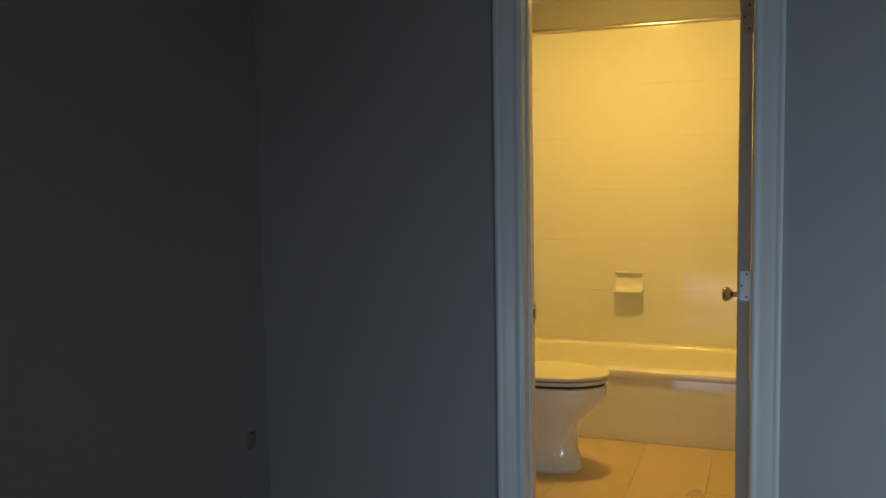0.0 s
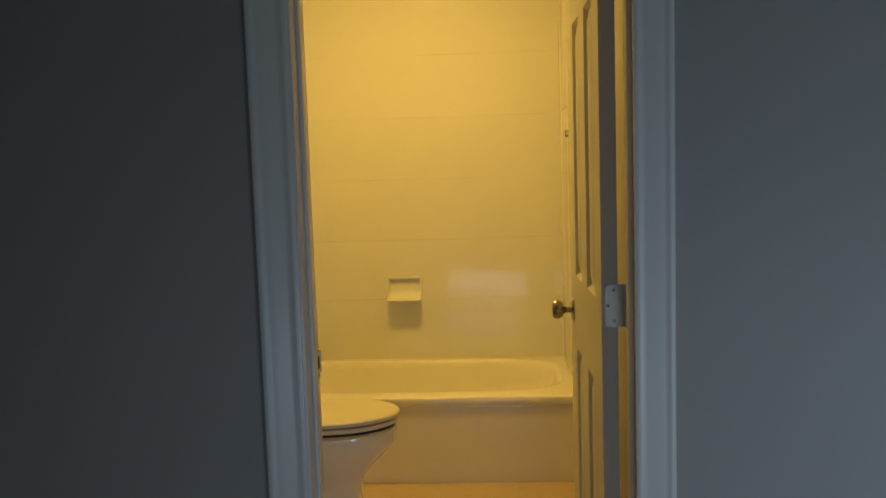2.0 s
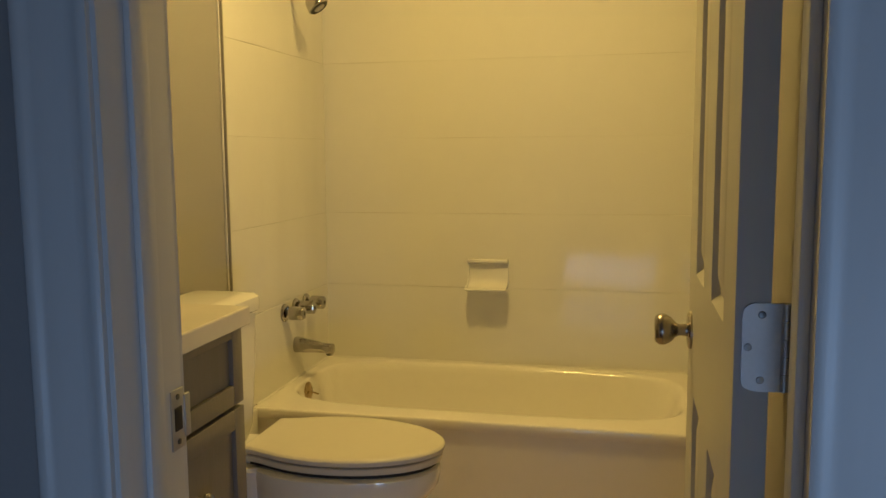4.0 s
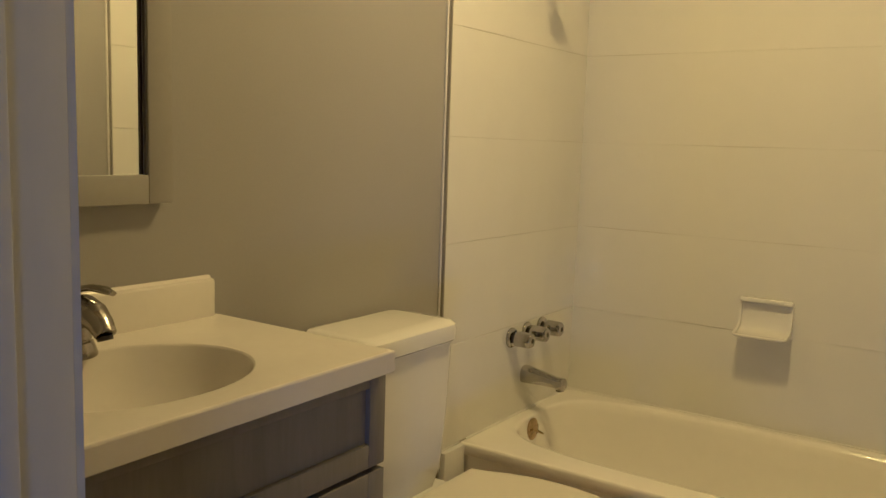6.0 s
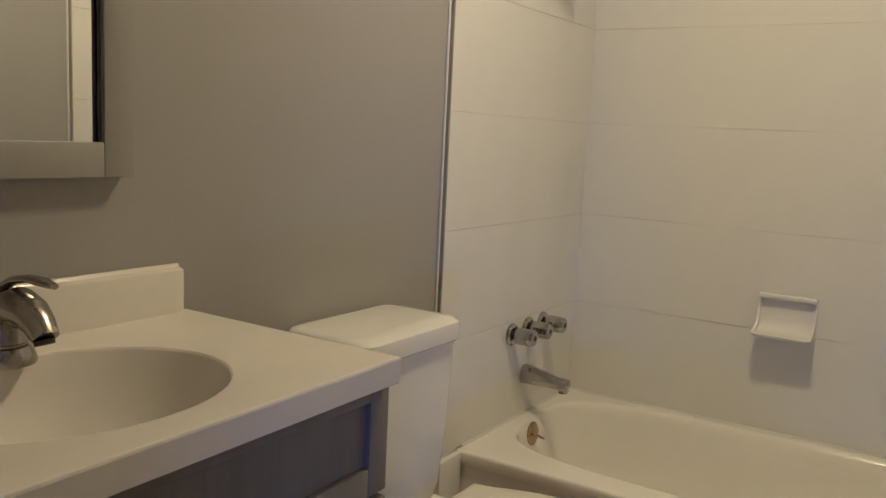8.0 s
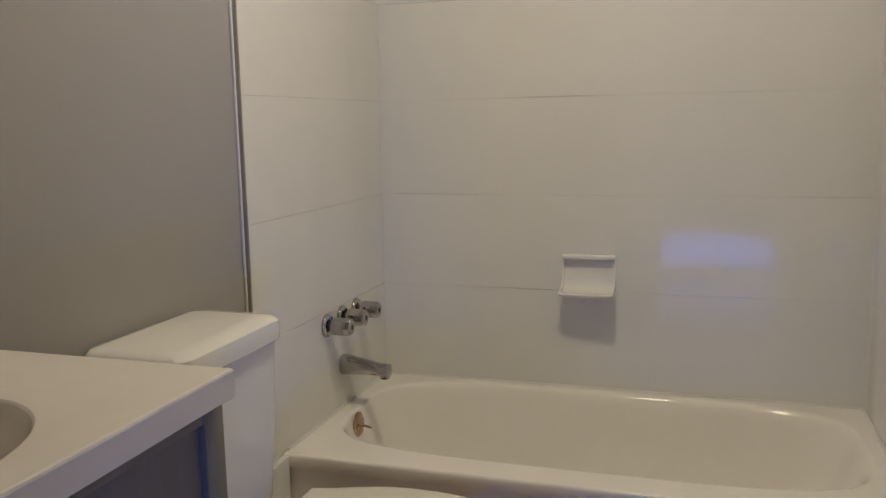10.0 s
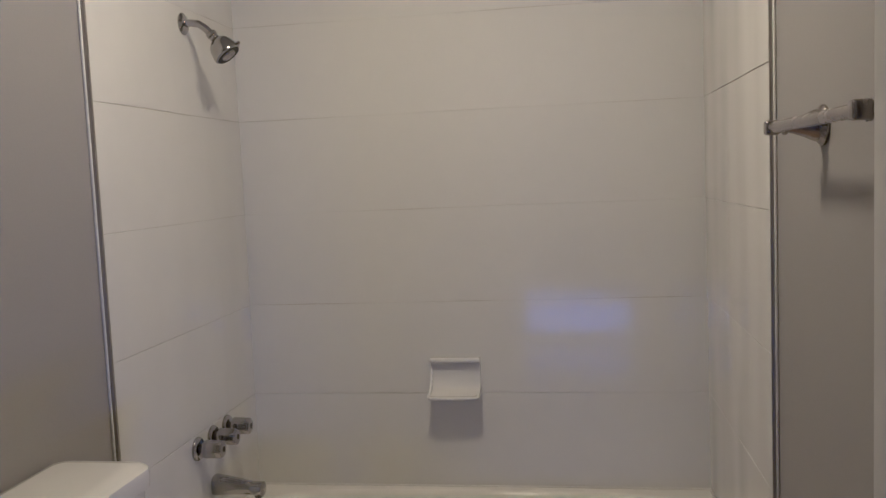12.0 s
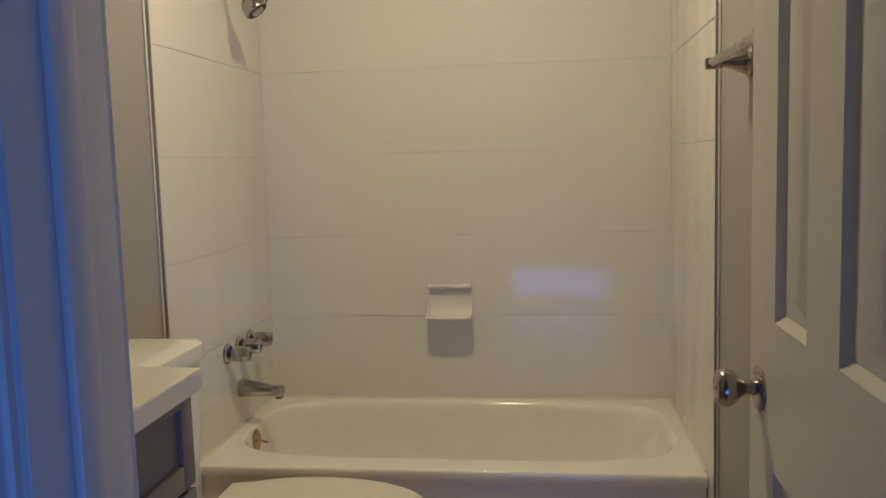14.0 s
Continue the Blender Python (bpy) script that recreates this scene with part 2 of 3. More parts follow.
# bedroom windows, out of view; placed and sized to fit daylight and reflections
for i, (wx, wide, _) in enumerate(WINDOWS):
    x0, x1 = wx - wide / 2, wx + wide / 2
    window = thing("window_%d" % (i + 1), (wx, BED_B - 0.07, SILL), "unseen low white framed bedroom window with two panes, added for daylight", "window", kind="structure")
    wf = bmesh.new()
    for a in ((x0, SILL, x0 + 0.06, LINTEL), (x1 - 0.06, SILL, x1, LINTEL), (x0 + 0.06, SILL, x1 - 0.06, SILL + 0.06), (x0 + 0.06, LINTEL - 0.06, x1 - 0.06, LINTEL)):
        box(a[0], BED_B - 0.11, a[1], a[2], BED_B - 0.03, a[3], 0.004, bm=wf)
    part("window_frame", wf, TRIM_WHITE, window)
    part("mullion", box(wx - 0.03, BED_B - 0.10, SILL + 0.06, wx + 0.03, BED_B - 0.04, LINTEL - 0.06, 0.004), TRIM_WHITE, window)
    for p0, p1 in ((x0 + 0.06, wx - 0.03), (wx + 0.03, x1 - 0.06)):
        pane = part("pane", box(p0, BED_B - 0.073, SILL + 0.06, p1, BED_B - 0.067, LINTEL - 0.06), GLASS, window)
        pane.visible_shadow = False

# door frame: jambs, stops and casings
frame_bm = box(JAMB_L - 0.019, DOOR_OUT, 0, JAMB_L, DOOR_IN, HEAD, 0.0015)
box(JAMB_R, DOOR_OUT, 0, JAMB_R + 0.019, DOOR_IN, HEAD, 0.0015, bm=frame_bm)
box(JAMB_L - 0.019, DOOR_OUT, HEAD, JAMB_R + 0.019, DOOR_IN, HEAD + 0.019, 0.0015, bm=frame_bm)
door_frame = solid("door_frame", frame_bm, TRIM_WHITE, "white painted wooden door jamb", "door frame")
STOP0, STOP1 = -2.570, -2.538
part("door_stop", box(JAMB_L, STOP0, 0, JAMB_L + 0.008, STOP1, HEAD, 0.002), TRIM_WHITE, door_frame)
part("door_stop", box(JAMB_R - 0.011, STOP0, 0, JAMB_R, STOP1, HEAD, 0.002), TRIM_WHITE, door_frame)
part("door_stop", box(JAMB_L + 0.008, STOP0, HEAD - 0.011, JAMB_R - 0.011, STOP1, HEAD, 0.002), TRIM_WHITE, door_frame)


def casing(inner, outer, y, out, z1):
    """A moulded upright board on a wall's face: thick at its outer edge, stepped and rounded towards the opening."""
    w = outer - inner
    prof = [(0.0, 0.0), (0.0, 0.007), (0.06, 0.0095), (0.14, 0.0095), (0.20, 0.0075), (0.30, 0.009), (0.55, 0.0125), (0.72, 0.0145),
            (0.80, 0.0145), (0.84, 0.017), (0.95, 0.0175), (1.0, 0.015), (1.0, 0.0)]
    return loft([[(inner + w * u, y + out * d, z) for u, d in prof] for z in (0.0, z1)])


for y, out in ((DOOR_OUT, -1), (DOOR_IN, 1)):
    part("casing", casing(JAMB_L - 0.006 if out < 0 else JAMB_L - 0.001, JAMB_L - 0.085, y, out, HEAD + 0.09), TRIM_WHITE, door_frame)
    part("casing", casing(JAMB_R - 0.006 if out < 0 else JAMB_R + 0.006, JAMB_R + 0.070, y, out, HEAD + 0.09), TRIM_WHITE, door_frame)
    part("casing", box(JAMB_L - 0.006, min(y, y + out * 0.015), HEAD + 0.006, JAMB_R - 0.004, max(y, y + out * 0.015), HEAD + 0.09, 0.004), TRIM_WHITE, door_frame)

strike = box(JAMB_L, -2.5165, 0.908, JAMB_L + 0.002, -2.4895, 0.979, 0.0008)
part("strike_plate", strike, STEEL, door_frame, "grey steel strike plate with a dark latch hole")
part("strike_lip", box(JAMB_L - 0.001, -2.4895, 0.918, JAMB_L + 0.003, -2.477, 0.969, 0.0012), STEEL, door_frame)
# a near-black block gives the hole its shade
part("latch_hole", box(JAMB_L + 0.0005, -2.511, 0.930, JAMB_L + 0.0028, -2.495, 0.958, 0.0008), DARK, door_frame)
for z in (0.917, 0.970):
    part("screw", turned([(0, 0.0038), (0.0012, 0.0033), (0.0014, 0)], (JAMB_L + 0.0018, -2.503, z), (1, 0, 0), 12), SCREW, door_frame)

# ---- the open door ----
DX0, DX1 = 1.379, 1.414
DY0, DY1 = -2.458, -1.848
door = thing("door_1", (1.398, -2.15, 0.0), "white six-panel interior door standing open", "door", kind="structure")
COLS = ((-2.355, -2.215), (-2.108, -1.975))
ROWS = ((0.22, 0.850), (1.050, 1.720), (1.800, 1.930))
leaf = bmesh.new()
zs = [0.012] + [z for r in ROWS for z in r] + [2.035]
ys = [DY0] + [y for c in COLS for y in c] + [DY1]
for i in range(len(ys) - 1):
    for j in range(len(zs) - 1):
        if i % 2 and j % 2:
            continue
        box(DX0, ys[i], zs[j], DX1, ys[i + 1], zs[j + 1], bm=leaf)
bmesh.ops.remove_doubles(leaf, verts=leaf.verts, dist=0.0001)
gone = {}
for f in leaf.faces[:]:
    key = tuple(round(c, 4) for c in f.calc_center_median())
    gone.setdefault(key, []).append(f)
bmesh.ops.delete(leaf, geom=[f for fs in gone.values() if len(fs) > 1 for f in fs], context="FACES")
part("door_leaf", leaf, DOOR_WHITE, door)
for c in COLS:
    for r in ROWS:
        for fx, s in ((DX0, 1), (DX1, -1)):
            rings = []
            for inset, depth in ((0.0, 0.0), (0.004, 0.004), (0.011, 0.0105), (0.017, 0.0105), (0.040, 0.0035), (0.043, 0.003)):
                if r[1] - r[0] < 0.2:
                    inset *= 0.75
                x = fx + s * depth
                y0, y1, z0, z1 = c[0] + inset, c[1] - inset, r[0] + inset, r[1] - inset
                rings.append([(x, y0, z0), (x, y1, z0), (x, y1, z1), (x, y0, z1)])
            part("panel", loft(rings, close_start=False), DOOR_WHITE, door)


def knob(x, out):
    y, z = -1.905, 0.945
    rose = part("rosette", turned([(0, 0.032), (0.003, 0.032), (0.006, 0.028), (0.008, 0.014)], (x, y, z), (out, 0, 0)), NICKEL, door)
    part("knob", turned([(0.006, 0.011), (0.020, 0.0095), (0.026, 0.013), (0.034, 0.0215), (0.044, 0.0265), (0.052, 0.0262), (0.058, 0.0225),
                         (0.060, 0.0195), (0.0595, 0.011), (0.0588, 0.0)], (x, y, z), (out, 0, 0)), NICKEL, door, "worn satin metal door knob")
    part("keyhole", turned([(0.0, 0.0032), (0.0008, 0.003), (0.001, 0)], (x + out * 0.0588, y, z), (out, 0, 0), 12), DARK, rose)


knob(DX0, -1)
knob(DX1, 1)
part("latch_plate", box(DX0 + 0.006, DY1 - 0.0005, 0.917, DX1 - 0.006, DY1 + 0.0015, 0.973, 0.0006), BRASS, door)
part("latch_bolt", box(DX0 + 0.011, DY1, 0.937, DX1 - 0.011, DY1 + 0.009, 0.953, 0.003), BRASS, door)
for zc in (0.25, 1.046, 1.83):
    hz0, hz1 = zc - 0.046, zc + 0.046
    hx = 1.426
    lf = loft([[(x, y, z) for x, z in
                [(hx, hz0), (hx, hz1)] + [(DX0 + 0.007 + 0.012 * (1 - math.sin(a)), hz1 - 0.012 * (1 - math.cos(a)) ) for a in (0.0, 0.5, 1.0, 1.57)]
                + [(DX0 + 0.007 + 0.012 * (1 - math.cos(a)), hz0 + 0.012 * (1 - math.sin(a))) for a in (0.0, 0.5, 1.0, 1.57)]]
               for y in (DY0 - 0.0026, DY0 - 0.0003)])
    hinge = part("hinge_leaf", lf, STEEL, door, "rounded grey steel hinge leaf with three screws")
    part("jamb_leaf", box(JAMB_R - 0.002, DOOR_IN - 0.036, hz0, JAMB_R - 0.0002, DOOR_IN, hz1, 0.0006), STEEL, hinge)
    for i in range(5):
        z0 = hz0 + i * 0.0184
        part("knuckle", turned([(0, 0.0062), (0.0175, 0.0062)], (hx + 0.003, DY0 + 0.001, z0 + 0.0005), (0, 0, 1), 16), STEEL, hinge)
    for dx, dz in ((0.026, 0.034), (0.013, 0.0), (0.026, -0.034)):
        part("screw", turned([(0, 0.0042), (0.0012, 0.0036), (0.0014, 0.0)], (DX0 + dx, DY0 - 0.0024, zc + dz), (0, -1, 0), 12), SCREW, hinge)

door.rotation_euler.z = radians(0.5)

# ---- bath tub ----
TUB_F, TUB_Z = -0.765, 0.377
tub = thing("bathtub", (0.76, -0.38, 0.0), "white enamelled alcove bathtub with a plain apron", "bathtub")
X0, X1 = TILE_L + 0.001, TILE_R - 0.001
N = 96


def tub_ring(x0, x1, y0, y1, z, power):
    cx, cy = (x0 + x1) / 2, (y0 + y1) / 2
    return oval(cx, cy, z, cx - x0, x1 - cx, (y1 - y0) / 2, N, power)


def rect_ring(x0, x1, y0, y1, z):
    """A rectangle's ring that shares its angles with the oval rings."""
    cx, cy, hx, hy = (x0 + x1) / 2, (y0 + y1) / 2, (x1 - x0) / 2, (y1 - y0) / 2
    out = []
    for i in range(N):
        a = 2 * math.pi * i / N
        c, s = math.cos(a), math.sin(a)
        k = 1 / (abs(c) ** 40 + abs(s) ** 40) ** (1 / 40)
        out.append((cx + max(-1, min(1, c * k * 1.02)) * hx, cy + max(-1, min(1, s * k * 1.02)) * hy, z))
    return out


rings = [rect_ring(X0, X1, TUB_F + 0.012, -0.001, 0.338), rect_ring(X0, X1, TUB_F + 0.002, -0.001, 0.341),
         rect_ring(X0, X1, TUB_F, -0.001, 0.345), rect_ring(X0, X1, TUB_F, -0.001, 0.369),
         rect_ring(X0, X1, TUB_F + 0.0018, -0.001, 0.3742), rect_ring(X0, X1, TUB_F + 0.0055, -0.001, 0.3766),
         rect_ring(X0 + 0.001, X1 - 0.001, TUB_F + 0.011, -0.002, TUB_Z), rect_ring(X0 + 0.004, X1 - 0.004, TUB_F + 0.030, -0.004, TUB_Z),
         tub_ring(0.048, 1.476, -0.676, -0.042, TUB_Z, 4.3),
         tub_ring(0.056, 1.468, -0.668, -0.050, TUB_Z - 0.001, 4.2), tub_ring(0.061, 1.461, -0.660, -0.057, TUB_Z - 0.004, 4.2),
         tub_ring(0.064, 1.452, -0.652, -0.064, TUB_Z - 0.014, 4.2), tub_ring(0.067, 1.440, -0.645, -0.071, TUB_Z - 0.035, 4.1),
         tub_ring(0.074, 1.415, -0.635, -0.080, 0.28, 4.0), tub_ring(0.090, 1.370, -0.618, -0.095, 0.19, 3.8),
         tub_ring(0.115, 1.315, -0.595, -0.118, 0.11, 3.6), tub_ring(0.155, 1.265, -0.565, -0.150, 0.07, 3.4),
         tub_ring(0.21, 1.20, -0.51, -0.20, 0.054, 3.2), tub_ring(0.40, 0.95, -0.42, -0.30, 0.050, 2.5)]
part("shell", loft(rings, close_start=False), ENAMEL, tub)
apron = loft([[(x, y, z) for y, z in ((TUB_F + 0.012, 0.342), (TUB_F + 0.009, 0.30), (TUB_F + 0.006, 0.20), (TUB_F + 0.003, 0.06), (TUB_F + 0.001, 0.012),
                                     (TUB_F + 0.003, 0.001), (TUB_F + 0.05, 0.001), (TUB_F + 0.05, 0.342))] for x in (X0, X1)])
part("apron", apron, ENAMEL, tub)
ov = part("overflow_plate", turned([(0, 0.037), (0.003, 0.0375), (0.006, 0.034), (0.008, 0.022), (0.0085, 0)], (0.068, -0.405, 0.334), (1, 0, 0.06)), BRASS, tub,
          "worn brass overflow plate")
part("trip_lever", swept([(0.074, -0.405, 0.331), (0.087, -0.405, 0.332), (0.100, -0.404, 0.328), (0.111, -0.404, 0.326)], [0.004, 0.0035, 0.004, 0.003], 12), BRASS, ov)
part("drain", turned([(0, 0.030), (0.003, 0.028), (0.004, 0.016), (0.002, 0.0)], (0.30, -0.36, 0.0505), (0, 0, 1)), BRASS, tub)

# caulk where the tub meets the tiles
caulk = swept([(TILE_L + 0.002, TUB_F + 0.03, TUB_Z + 0.001), (TILE_L + 0.002, -0.003, TUB_Z + 0.001)], 0.004, 8)
join(caulk, swept([(TILE_L, -0.0213, TUB_Z + 0.001), (TILE_R, -0.0213, TUB_Z + 0.001)], 0.004, 8))
join(caulk, swept([(TILE_R - 0.002, -0.003, TUB_Z + 0.001), (TILE_R - 0.002, TUB_F + 0.03, TUB_Z + 0.001)], 0.004, 8))
solid("caulk", caulk, CAULK, "white caulk line along the bathtub", "trim")
solid("filler_board", box(0.0105, TILE_END + 0.004, 0.0, 0.030, TUB_F - 0.0005, 0.374, 0.003), TRIM_WHITE, "white filler board beside the bathtub apron", "trim")


# ---- tub and shower fittings ----
def valve(y, z, turn, label):
    v = thing("tub_valve", (TILE_L, y, z), label, "faucet handle", "tub valve handles")
    part("escutcheon", turned([(0, 0.034), (0.005, 0.0345), (0.010, 0.031), (0.0125, 0.022), (0.013, 0.014)], (TILE_L, y, z), (1, 0, 0)), CHROME, v)
    # stem coloured near-black as the shade behind the handle
    part("stem", turned([(0.012, 0.012), (0.034, 0.011)], (TILE_L, y, z), (1, 0, 0)), DARK, v)
    rings = []
    for d, r in ((0.022, 0.019), (0.024, 0.0252), (0.030, 0.0268), (0.076, 0.0250), (0.0805, 0.0225), (0.082, 0.016)):
        ring = []
        for i in range(48):
            a = 2 * math.pi * i / 48
            q = r * 0.90 / max(0.90, math.cos((a % (math.pi / 3)) - math.pi / 6))
            ring.append((TILE_L + d, y + q * math.cos(a + turn), z + q * math.sin(a + turn)))
        rings.append(ring)
    h = part("handle", loft(rings), CHROME, v)
    part("index_button", turned([(0, 0.009), (0.0015, 0.008), (0.002, 0)], (TILE_L + 0.081, y, z), (1, 0, 0)), DARK, h)


valve(-0.475, 0.653, 0.1, "chrome tub valve handle on the white tiles")
valve(-0.370, 0.656, 0.5, "chrome diverter handle on the white tiles")
valve(-0.265, 0.657, 0.3, "chrome tub valve handle on the white tiles")

spout = thing("tub_spout", (TILE_L, -0.372, 0.52), "polished chrome bathtub spout below the valve handles", "faucet")
rings = []
for d, zc, ry, rz in ((0, 0.509, 0.029, 0.030), (0.006, 0.509, 0.030, 0.031), (0.03, 0.508, 0.028, 0.028), (0.08, 0.504, 0.024, 0.0225), (0.115, 0.500, 0.021, 0.0190),
                      (0.126, 0.499, 0.021, 0.0190), (0.129, 0.497, 0.0225, 0.0215), (0.150, 0.496, 0.0225, 0.0215), (0.153, 0.496, 0.019, 0.018)):
    rings.append([(TILE_L + d, y, z) for (y, z, _) in oval(-0.372, zc, 0, ry, ry, rz, 40, 2.6)])
part("spout_body", loft(rings), CHROME, spout)
part("outlet", turned([(0, 0.014), (0.006, 0.0135)], (TILE_L + 0.137, -0.372, 0.4795), (0, 0, -1)), DARK, spout)

shower = thing("shower_head", (TILE_L, -0.378, 1.872), "chrome shower head on a bent arm", "shower head")
part("flange", turned([(0, 0.031), (0.003, 0.0315), (0.009, 0.024), (0.012, 0.012)], (TILE_L, -0.378, 1.872), (1, 0, 0)), CHROME, shower)
arm = [(TILE_L, -0.378, 1.872), (0.035, -0.378, 1.873), (0.060, -0.378, 1.868), (0.080, -0.378, 1.853), (0.098, -0.378, 1.834)]
part("arm", swept(arm, 0.0105, 20), CHROME, shower)
HA = Vector((0.60, 0.02, -0.80)).normalized()
hp = Vector((0.092, -0.378, 1.842))
part("collar", turned([(0, 0.013), (0.002, 0.0155), (0.012, 0.0155), (0.014, 0.012), (0.020, 0.014), (0.026, 0.012)], hp, HA), CHROME, shower)
hd = part("head", turned([(0.022, 0.012), (0.030, 0.022), (0.040, 0.032), (0.052, 0.037), (0.066, 0.040), (0.074, 0.042), (0.080, 0.041), (0.083, 0.036)], hp, HA, 40), CHROME, shower)
part("spray_ring", turned([(0.0825, 0.036), (0.086, 0.034), (0.084, 0.024)], hp, HA, 40), DARK, hd)
part("spray_face", turned([(0.083, 0.023), (0.087, 0.021), (0.0875, 0.0)], hp, HA, 32), NICKEL, hd)
tabp = hp + HA * 0.076 + Vector((0.8, 0.0, 0.6)) * 0.038
part("spray_lever", turned([(0, 0.006), (0.010, 0.0055), (0.012, 0.003)], tabp, (0.8, 0.0, 0.6), 12), CHROME, hd)

# ---- soap dish ----
soap = thing("soap_dish", (0.705, -0.0055, 0.745), "white ceramic soap dish set in the tiled wall", "soap dish")
SX0, SX1 = 0.622, 0.789
plate = box(SX0, -0.011, 0.686, SX1, 0.004, 0.806, 0.003)
part("back_plate", plate, PORCELAIN, soap)
part("grab_bar", box(SX0, -0.034, 0.797, SX1, -0.006, 0.813, 0.0065, 3), PORCELAIN, soap)
tray = loft([rounded(SX0 + 0.012, -0.088, SX1 - 0.012, -0.010, 0.688, 0.016), rounded(SX0 + 0.003, -0.104, SX1 - 0.003, -0.010, 0.692, 0.022),
             rounded(SX0 - 0.001, -0.109, SX1 + 0.001, -0.010, 0.697, 0.024), rounded(SX0 - 0.001, -0.109, SX1 + 0.001, -0.010, 0.700, 0.024),
             rounded(SX0 + 0.004, -0.104, SX1 - 0.004, -0.011, 0.703, 0.021), rounded(SX0 + 0.009, -0.096, SX1 - 0.009, -0.012, 0.700, 0.018),
             rounded(SX0 + 0.020, -0.084, SX1 - 0.020, -0.018, 0.698, 0.014)])
part("tray", tray, PORCELAIN, soap)
cove = loft([[(x, y, z) for y, z in ((-0.009, 0.698), (-0.078, 0.6985), (-0.050, 0.7015), (-0.032, 0.708), (-0.021, 0.719), (-0.0155, 0.735), (-0.0130, 0.755), (-0.0115, 0.792), (-0.009, 0.793))]
             for x in (SX0 + 0.006, SX1 - 0.006)])
part("cove", cove, PORCELAIN, soap)
for x0, x1 in ((SX0, SX0 + 0.0065), (SX1 - 0.0065, SX1)):
    cheek = loft([[(x, y, z) for y, z in ((-0.009, 0.699), (-0.098, 0.699), (-0.088, 0.703), (-0.054, 0.709), (-0.036, 0.718), (-0.026, 0.738), (-0.022, 0.797), (-0.009, 0.802))] for x in (x0, x1)])
    part("cheek", cheek, PORCELAIN, soap)

soap.location.y -= 0.005

# ---- toilet ----
TY = -1.243
toilet = thing("toilet", (0.40, TY, 0.0), "white two-piece toilet with its lid closed", "toilet")
bowl = [oval(0.42, TY, 0.0, 0.235, 0.248, 0.110, 64, 2.6), oval(0.42, TY, 0.012, 0.24, 0.253, 0.114, 64, 2.6), oval(0.42, TY, 0.03, 0.232, 0.243, 0.106, 64, 2.5),
        oval(0.42, TY, 0.10, 0.215, 0.226, 0.094, 64, 2.4), oval(0.42, TY, 0.17, 0.205, 0.220, 0.091, 64, 2.3), oval(0.43, TY, 0.225, 0.21, 0.226, 0.102, 64, 2.2),
        oval(0.45, TY, 0.275, 0.215, 0.250, 0.132, 64, 2.15), oval(0.47, TY, 0.325, 0.22, 0.280, 0.160, 64, 2.1), oval(0.48, TY, 0.360, 0.23, 0.297, 0.174, 64, 2.1),
        oval(0.48, TY, 0.392, 0.235, 0.303, 0.179, 64, 2.1), oval(0.48, TY, 0.408, 0.233, 0.300, 0.176, 64, 2.1), oval(0.48, TY, 0.412, 0.224, 0.290, 0.168, 64, 2.1)]
part("bowl", loft(bowl), PORCELAIN, toilet)
deck = loft([rounded(0.04, TY - 0.10, 0.30, TY + 0.10, 0.20, 0.03), rounded(0.03, TY - 0.115, 0.31, TY + 0.115, 0.32, 0.03), rounded(0.02, TY - 0.135, 0.32, TY + 0.135, 0.385, 0.03),
             rounded(0.02, TY - 0.137, 0.32, TY + 0.137, 0.404, 0.03), rounded(0.026, TY - 0.131, 0.314, TY + 0.131, 0.412, 0.026)])
part("deck", deck, PORCELAIN, toilet)


def lid_shape(z, grow, front=0.0):
    """The outline of seat and lid: an egg-shaped front, sides that draw in and flare again to the corners of a straight back."""
    mid, back, half, ty = 0.500, 0.270 - grow * 0.4, 0.178 + grow, TY + 0.010
    out = [(mid + (0.292 + grow + front) * math.cos(a), ty + half * math.sin(a), z) for a in (radians(-90 + 180 * i / 40) for i in range(41))]
    side = []
    for i in range(1, 17):
        q = i / 16
        side.append((mid + (back - mid) * q, half - 0.068 * q ** 2.0 + 0.014 * max(0.0, (q - 0.72) / 0.28) ** 2.0))
    out += [(x, ty + w, z) for x, w in side]
    w = side[-1][1]
    out += [(back, ty + w * (1 - 2 * i / 12), z) for i in range(1, 12)]
    out += [(x, ty - w, z) for x, w in side[::-1]]
    return out


part("seat", loft([lid_shape(0.424, -0.010), lid_shape(0.426, -0.006), lid_shape(0.440, -0.004), lid_shape(0.443, -0.007)]), SEAT_WHITE, toilet)
# near-black slabs stand in for the shade under seat and lid
part("seat_gap_shade", loft([lid_shape(0.411, -0.020), lid_shape(0.425, -0.020)]), DARK, toilet)
part("lid_gap_shade", loft([lid_shape(0.4425, -0.016), lid_shape(0.4485, -0.016)]), DARK, toilet)
part("lid", loft([lid_shape(0.448, -0.005), lid_shape(0.450, 0.0), lid_shape(0.462, 0.002), lid_shape(0.4665, -0.001), lid_shape(0.4685, -0.008),
                  lid_shape(0.4695, -0.03), lid_shape(0.470, -0.08)]), SEAT_WHITE, toilet, "cream plastic closed toilet lid")
for dy in (-0.075, 0.075):
    hb = part("seat_hinge", box(0.250, TY + dy - 0.016, 0.411, 0.278, TY + dy + 0.016, 0.438, 0.006), SEAT_WHITE, toilet)
    part("hinge_pin", swept([(0.264, TY + dy - 0.045, 0.430), (0.264, TY + dy + 0.045, 0.430)], 0.006, 12), NICKEL, hb, "dull metal hinge pin")
TK0, TK1 = -1.474, -1.110
